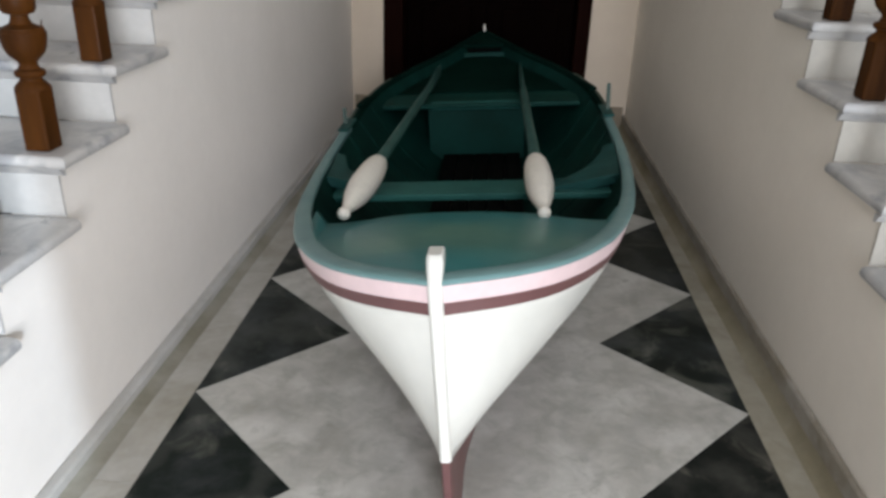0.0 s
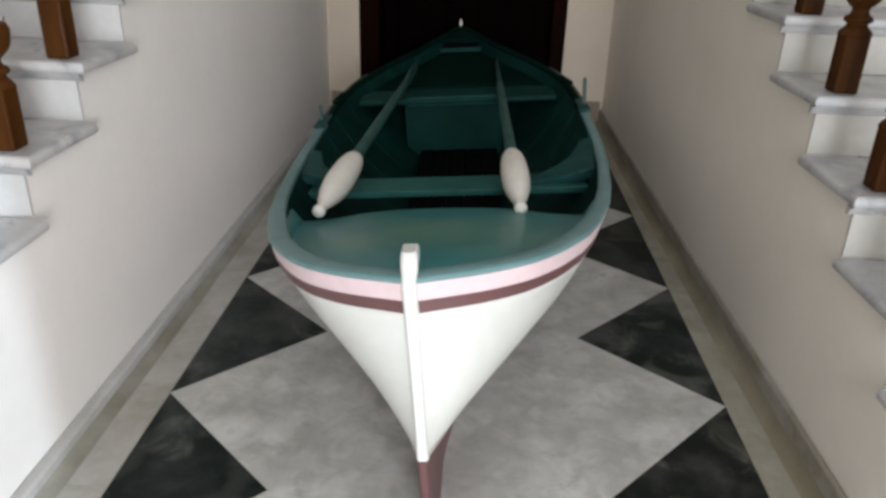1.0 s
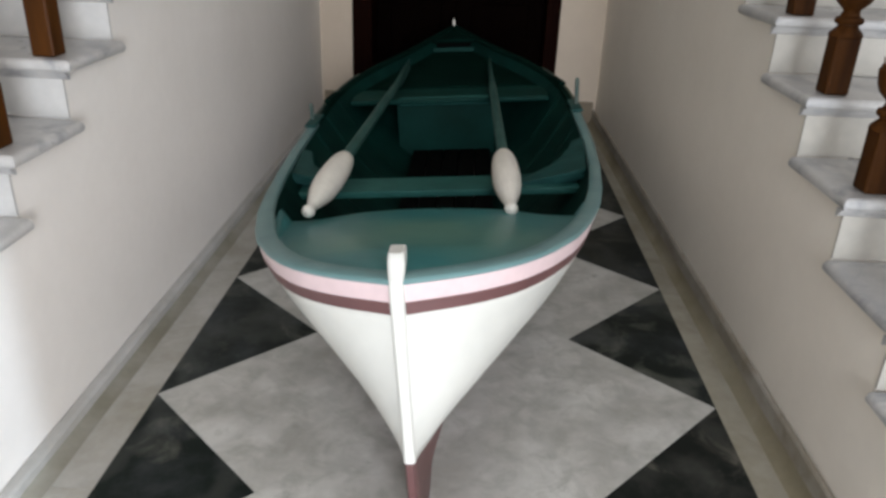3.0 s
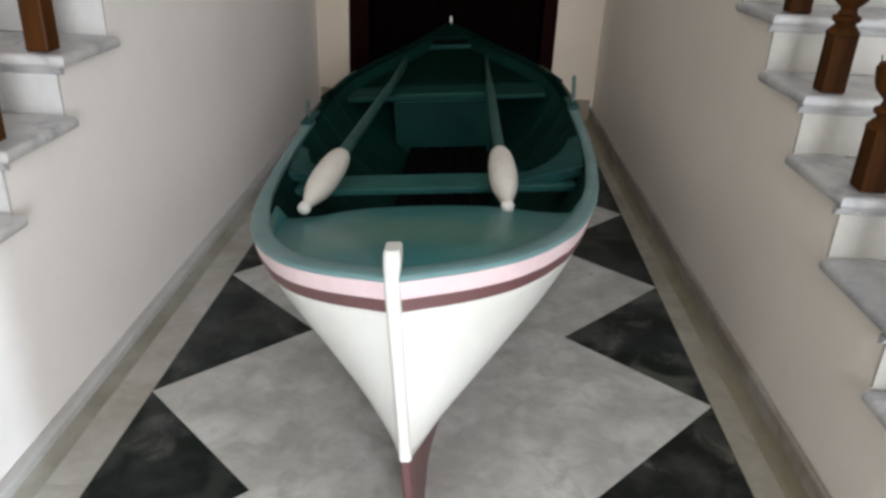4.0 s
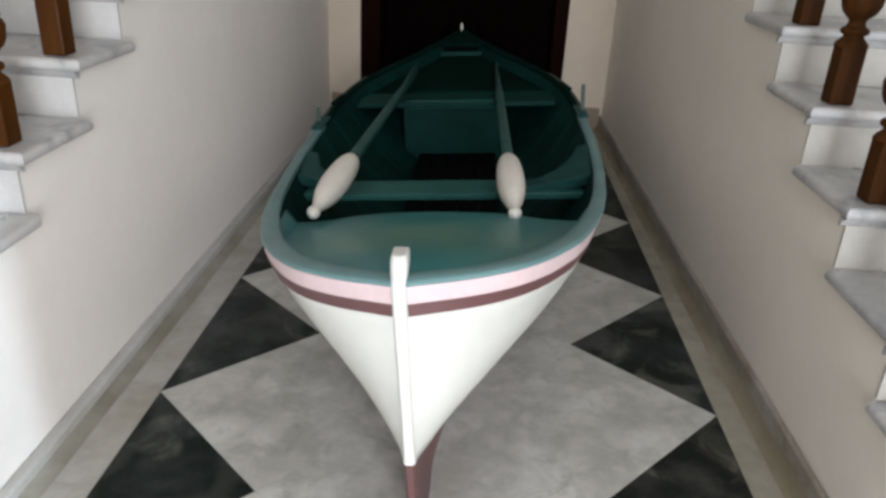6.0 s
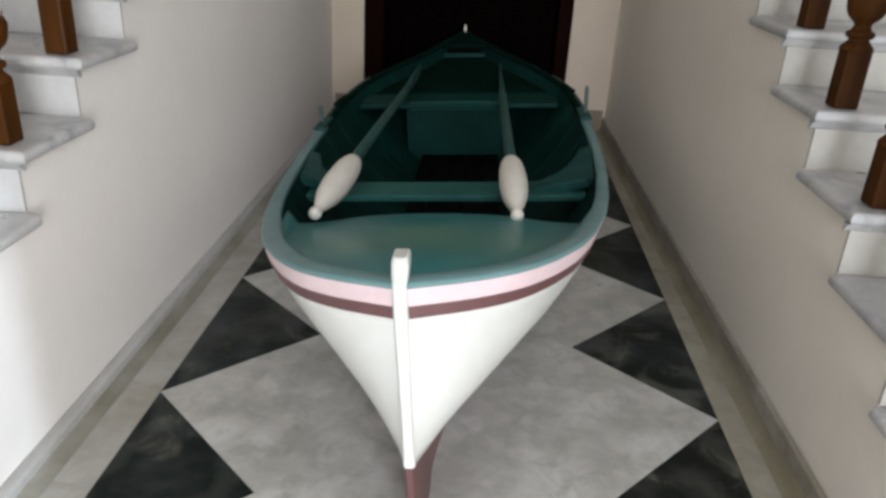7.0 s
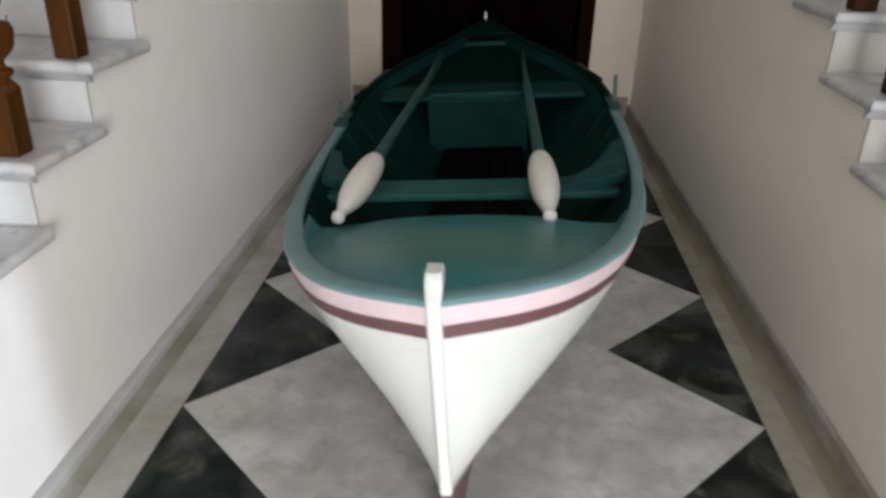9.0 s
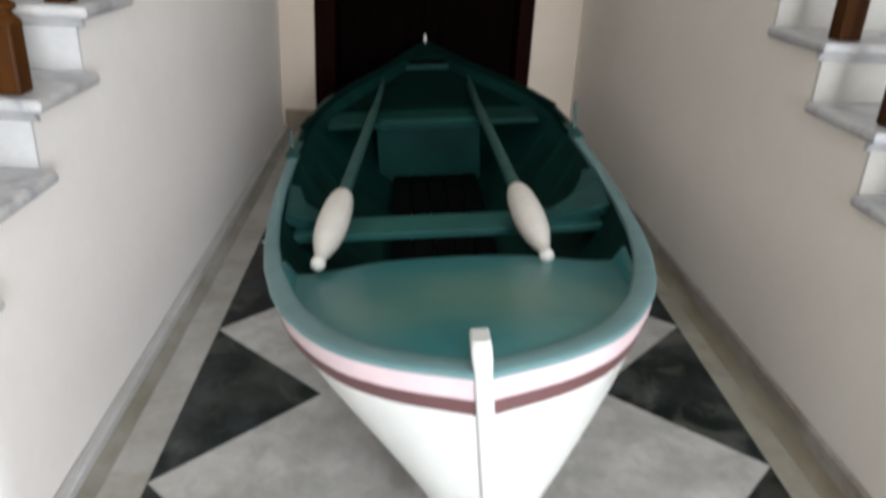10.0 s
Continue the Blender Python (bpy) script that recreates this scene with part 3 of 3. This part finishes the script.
for s in (-1, 1):
    rows = []
    for j in range(7):
        row = []
        for i in range(40):
            u = 0.008 + 0.244 * i / 39
            z = sheer(u) - 0.006 - 0.11 * j / 6 * min(1.0, i / 20)
            x, y = hull(u, z, 0.0215)
            row.append((s * x, y - 3.2, z))
        rows.append(row)
    part("bulwark", sheet(rows), SHADE_TEAL, boat, "teal inner face between deck and rail", True)
deck_sheet(0.75, 0.995, 0.058, 0.08, 0.008, STERN_SHADE_GREEN, "aft_deck", 0.02, "green aft deck, darkened for the dimmer light")
deck_sheet(0.934, 0.998, 0.004, 0.002, 0.004, STERN_SHADE_GREEN, "breasthook", 0.008, "green breasthook joining the rails")


slot_x, slot_y = hull(0.936, 0.58, 0.012)
part("stern_locker_sill", box(-slot_x, slot_x, slot_y - 3.2 - 0.012, slot_y - 3.2 + 0.006, 0.535, 0.566, 0.003), AFT_SHADE_GREEN, boat)
# Black board put where the gap under the breasthook is only shade.
part("stern_locker_back", box(-slot_x * 0.9, slot_x * 0.9, slot_y - 3.2 + 0.03, slot_y - 3.2 + 0.036, 0.54, 0.622), NEAR_BLACK, boat, "black board standing in for the shade under the breasthook")


def across(name, u, z0, z1, depth, mat, inset=0.02, bevel=0.006, label="", y_shift=0.0):
    """A board from side to side."""
    x, y = hull(u, (z0 + z1) / 2, inset)
    return part(name, box(-x, x, y - 3.2 - depth / 2 + y_shift, y - 3.2 + depth / 2 + y_shift, z0, z1, bevel), mat, boat, label)


across("thwart", 0.362, 0.405, 0.430, 0.15, MID_GREEN, label="sea-green rowing bench")
across("aft_thwart", 0.718, 0.442, 0.466, 0.25, AFT_SHADE_GREEN, 0.014, 0.008, "sea-green stern bench, full width")
# Lighter green puts the light on the bench's front edge into the colour.
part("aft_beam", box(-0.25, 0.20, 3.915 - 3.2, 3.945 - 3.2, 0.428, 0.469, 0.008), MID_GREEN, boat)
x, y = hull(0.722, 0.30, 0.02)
part("bulkhead", box(-0.27, 0.22, y - 3.2, y - 3.2 + 0.02, 0.12, 0.443), AFT_SHADE_GREEN, boat)
for s in (-1, 1):
    plan = [(0.27, 2.785), (0.34, 2.80), (0.40, 2.835), (0.445, 2.895), (0.485, 2.985), (0.50, 3.05), (0.545, 3.05), (0.535, 2.9), (0.515, 2.69), (0.27, 2.69)]
    if s < 0:
        plan = [(0.35, 2.79), (0.42, 2.815), (0.465, 2.86), (0.49, 2.95), (0.50, 3.0), (0.535, 3.0), (0.525, 2.85), (0.515, 2.72), (0.35, 2.72)]
    kb = prism([(s * px, py - 3.2) for px, py in plan], 0.398, 0.434, 0.004)
    for v in kb.verts:
        v.co.z += 0.055 * max(0.0, abs(v.co.x) - 0.33) / 0.2
    part("lodging_knee", kb, KNEE_GREEN, boat)
    pad_y = 3.55 if s > 0 else 3.42
    u = (pad_y - 1.45) / 3.58
    xb = breadth(u)
    pad = part("oarlock_pad", box(*sorted((s * (xb - 0.036), s * (xb + 0.014))), pad_y - 3.2 - 0.1, pad_y - 3.2 + 0.1, sheer(u) + 0.006, sheer(u) + 0.018, 0.005), KNEE_GREEN, boat)
    tall = 0.115 if s > 0 else 0.07
    pin = lathe([(0.009, 0), (0.009, tall - 0.012), (0.007, tall - 0.004), (0.003, tall)], 12)
    bmesh.ops.translate(pin, verts=pin.verts[:], vec=(s * (xb - 0.004), pad_y - 3.2, sheer(u) + 0.02))
    part("thole_pin", pin, PIN_GREEN, pad)
    block_y = 3.98 if s > 0 else 3.80
    u = (block_y - 1.45) / 3.58
    block = box(-0.030, 0.006, -0.09, 0.09, 0.004, 0.022, 0.008)
    bmesh.ops.rotate(block, verts=block.verts[:], cent=(0, 0, 0), matrix=Matrix.Rotation(math.atan2(breadth(u - 0.02) - breadth(u + 0.02), 0.143), 3, "Z"))
    for v in block.verts:
        v.co = (s * (v.co.x + breadth(u)), v.co.y + block_y - 3.2, v.co.z + sheer(u))
    bmesh.ops.recalc_face_normals(block, faces=block.faces[:])
    part("rail_block", block, STERN_SHADE_GREEN, boat)
    for u in (0.46, 0.53, 0.60, 0.67):
        rows = []
        for dy, proud in ((-0.024, 0.020), (-0.017, 0.027), (0.017, 0.027), (0.024, 0.020)):
            row = []
            for j in range(11):
                z = sheer(u) - 0.018 - (sheer(u) - 0.036 - KEEL - 0.1) * j / 10
                x, y = hull(u, z, proud)
                row.append((s * x, y - 3.2 + dy, z))
            rows.append(row)
        part("rib", sheet(rows), INNER_SHADE_GREEN, boat, "", True)
for i in range(5):
    x0 = -0.2 + 0.08 * i
    far = max(abs(x0), abs(x0 + 0.08)) + 0.01
    ys = [1.45 + 3.58 * k / 200 for k in range(40, 150) if hull(k / 200, 0.165, 0.02)[0] > far] or [2.6, 3.9]
    part("floorboard", box(x0 + 0.002, x0 + 0.078, ys[0] - 3.2, 4.06 - 3.2, 0.163, 0.18, 0.003, 1), NEAR_BLACK, boat)


# the bow and topsides are shifted sideways to fit the camera's view
for ob in boat.children:
    for v in ob.data.vertices:
        v.co.x -= 0.024 * max(0.0, v.co.z - 0.3) * max(0.0, 1 - (v.co.y + 1.75) / 0.6)
        if ob.name.startswith("topside"):
            v.co.x += 0.009 * max(0.0, 1 - ((v.co.z - 0.41) / 0.12) ** 2) * max(0.0, 1 - (v.co.y + 1.75) / 1.4) * min(1.0, abs(v.co.x) / 0.12)

# ---------- oars ----------
def oar(start, end, label):
    """Grip with a ball end at start, loom and blade towards end."""
    a, b = Vector(start), Vector(end)
    length = (b - a).length
    root = thing("oar", label, "oar", "oars in the boat")
    root.matrix_basis = Matrix.Translation(a) @ (b - a).to_track_quat("Z", "Y").to_matrix().to_4x4()
    part("handle", lathe([(0.004, -0.019), (0.014, -0.014), (0.019, -0.006), (0.02, 0.004), (0.018, 0.013), (0.0135, 0.021), (0.0145, 0.034), (0.02, 0.06), (0.029, 0.1), (0.039, 0.155), (0.0445, 0.21), (0.047, 0.275), (0.0465, 0.35), (0.044, 0.415), (0.039, 0.47), (0.032, 0.507), (0.021, 0.527), (0.008, 0.534)]), IVORY, root, "ivory spindle-shaped handle with a ball end", True)
    part("loom", lathe([(0.018, 0.515), (0.0215, 0.53), (0.0205, 1.0), (0.019, length - 0.6), (0.0175, length - 0.5)], 18), LOOM, root, "green round loom", True)
    rows = []
    for f in (0, 0.1, 0.25, 0.45, 0.7, 0.9, 1.0):
        w, h, z = 0.017 + 0.030 * min(1, f / 0.5), 0.017 - 0.010 * min(1, f / 0.4), length - 0.51 + 0.51 * f
        rows.append([(h * 1.0 * math.sin(2 * math.pi * k / 14), w * math.cos(2 * math.pi * k / 14), z) for k in range(14)])
    part("blade", sheet(rows, True), LOOM, root, "", True)
    return root


oar((-0.372, 2.278, 0.479), (-0.272, 4.5, 0.494), "oar with ivory handle and dark green loom in the boat")
oar((0.228, 2.284, 0.517), (0.182, 4.5, 0.525), "oar with ivory handle and dark green loom in the boat")

# ---------- floor pieces ----------
floor = thing("floor", "polished marble floor, white diamonds and black edge triangles", "floor", kind="structure")
D, XL, XC, XR, YL, YR = 0.762, -0.771, 0.042, 0.862, 1.992, 2.080
TIP_L, TIP_R = (-0.382, 0.392), (0.464, 0.348)      # where the black points reach, and how far past the row


def shrink(pts, d=0.0002):
    cx, cy = sum(p[0] for p in pts) / len(pts), sum(p[1] for p in pts) / len(pts)
    out = []
    for x, y in pts:
        v = Vector((cx - x, cy - y))
        v = v.normalized() * d * 1.5
        out.append((x + v.x, y + v.y))
    return out


for k in range(-6, 5):
    yl, yr = YL + D * k, YR + D * k
    yc = (yl + yr) / 2
    wl, wr = yl + TIP_L[1], yr + TIP_R[1]
    part("black_tile", prism(shrink([(XL, yl), (TIP_L[0], wl), (XL, yl + D)]), -0.012, 0.0, 0.0006), BLACK_MARBLE, floor)
    part("black_tile", prism(shrink([(XR, yr + D), (TIP_R[0], wr), (XR, yr)]), -0.012, 0.0, 0.0006), CLOUDED_BLACK if k == -1 else BLACK_MARBLE, floor, "black tile clouded with pale patches" if k == -1 else "")
    part("white_tile", prism(shrink([(XL, yl), (TIP_L[0], wl - D), (XC, yc), (TIP_L[0], wl)]), -0.012, 0.0, 0.0002), MARBLE, floor)
    part("white_tile", prism(shrink([(XC, yc), (TIP_R[0], wr - D), (XR, yr), (TIP_R[0], wr)]), -0.012, 0.0, 0.0002), MARBLE, floor)
    part("white_tile", prism(shrink([(TIP_L[0], wl), (XC, yc), (TIP_R[0], wr), (XC, yc + D)]), -0.012, 0.0, 0.0002), MARBLE, floor)
for i, y0 in enumerate((-3.2, -2.0, -0.8, 0.4, 1.6, 2.8, 4.0)):
    y1 = min(y0 + 1.2, BACK_Y + 0.2) if y0 < 3.9 else BACK_Y + 0.2
    for x0, x1, stone, words in ((-WALL_W - 0.01, XL, BORDER, ""), (XR, WALL_E + 0.01, BORDER_EAST, "yellowed border slab")):
        part("border_slab", box(x0, x1 - 0.001, y0, y1 - 0.001, -0.012, 0.0, 0.0006, 1), stone, floor, words)
for i in range(5):
    for s in (-1, 1):
        xs = sorted((s * (wall_x(s) + 0.011), s * 2.5))
        part("hall_slab", box(xs[0], xs[1], -3.2 + 0.76 * i, -2.44 + 0.76 * i - 0.001, -0.012, 0.0, 0.0006, 1), MARBLE, floor)
for s, name in ((-1, "baseboard_west"), (1, "baseboard_east")):
    base = thing(name, "low grey marble skirting along the stair wall" if s < 0 else "low brown-stained marble skirting along the stair wall", "skirting", kind="structure")
    high = 0.045 if s < 0 else 0.100
    inner = wall_x(s) - (0.034 if s < 0 else 0.018)
    xs = sorted((s * inner, s * wall_x(s)))
    part("skirting_slab", box(xs[0], xs[1], 0.665, BACK_Y - 0.001, 0.0, high, 0.009, 3), SKIRTING if s < 0 else SKIRTING_EAST, base)
    # Strip added to carry the dark band along the skirting's foot.
    wide, tall = (0.040, 0.018) if s < 0 else (0.030, 0.050)
    rows = []
    for i in range(60):
        y = 0.67 + (BACK_Y - 0.672) * i / 59
        q = 1 + 0.09 * noise.noise((y * 2.3, 4.0 * s, 0.0)) + 0.06 * noise.noise((y * 9.0, 4.0 * s, 3.0))
        rows.append([(s * (inner - wide * q), y, 0.0005)] + [(s * (inner - wide * q * (1 - k / 5) ** 1.6), y, 0.001 + tall * q * (k / 5) ** 1.6) for k in range(1, 5)] + [(s * (inner + 0.001), y, tall * q)])
    part("mortar_fillet", sheet(rows), FOOT_STRIP_WEST if s < 0 else FOOT_STRIP_EAST, base, "uneven darker strip added along the foot of the skirting", True)
    if s > 0:
        for ob in base.children:
            lean(ob)
back_base = thing("baseboard_back", "brownish marble skirting either side of the dark door", "skirting", kind="structure")
for x0, x1 in ((-WALL_W + 0.018, BD0 - 0.002), (BD1 + 0.002, WALL_E - LEAN * (BACK_Y - 2.1) - 0.018)):
    part("skirting_slab", box(x0, x1, BACK_Y - 0.016, BACK_Y, 0.0, 0.15, 0.004, 2), BROWN_STONE, back_base)
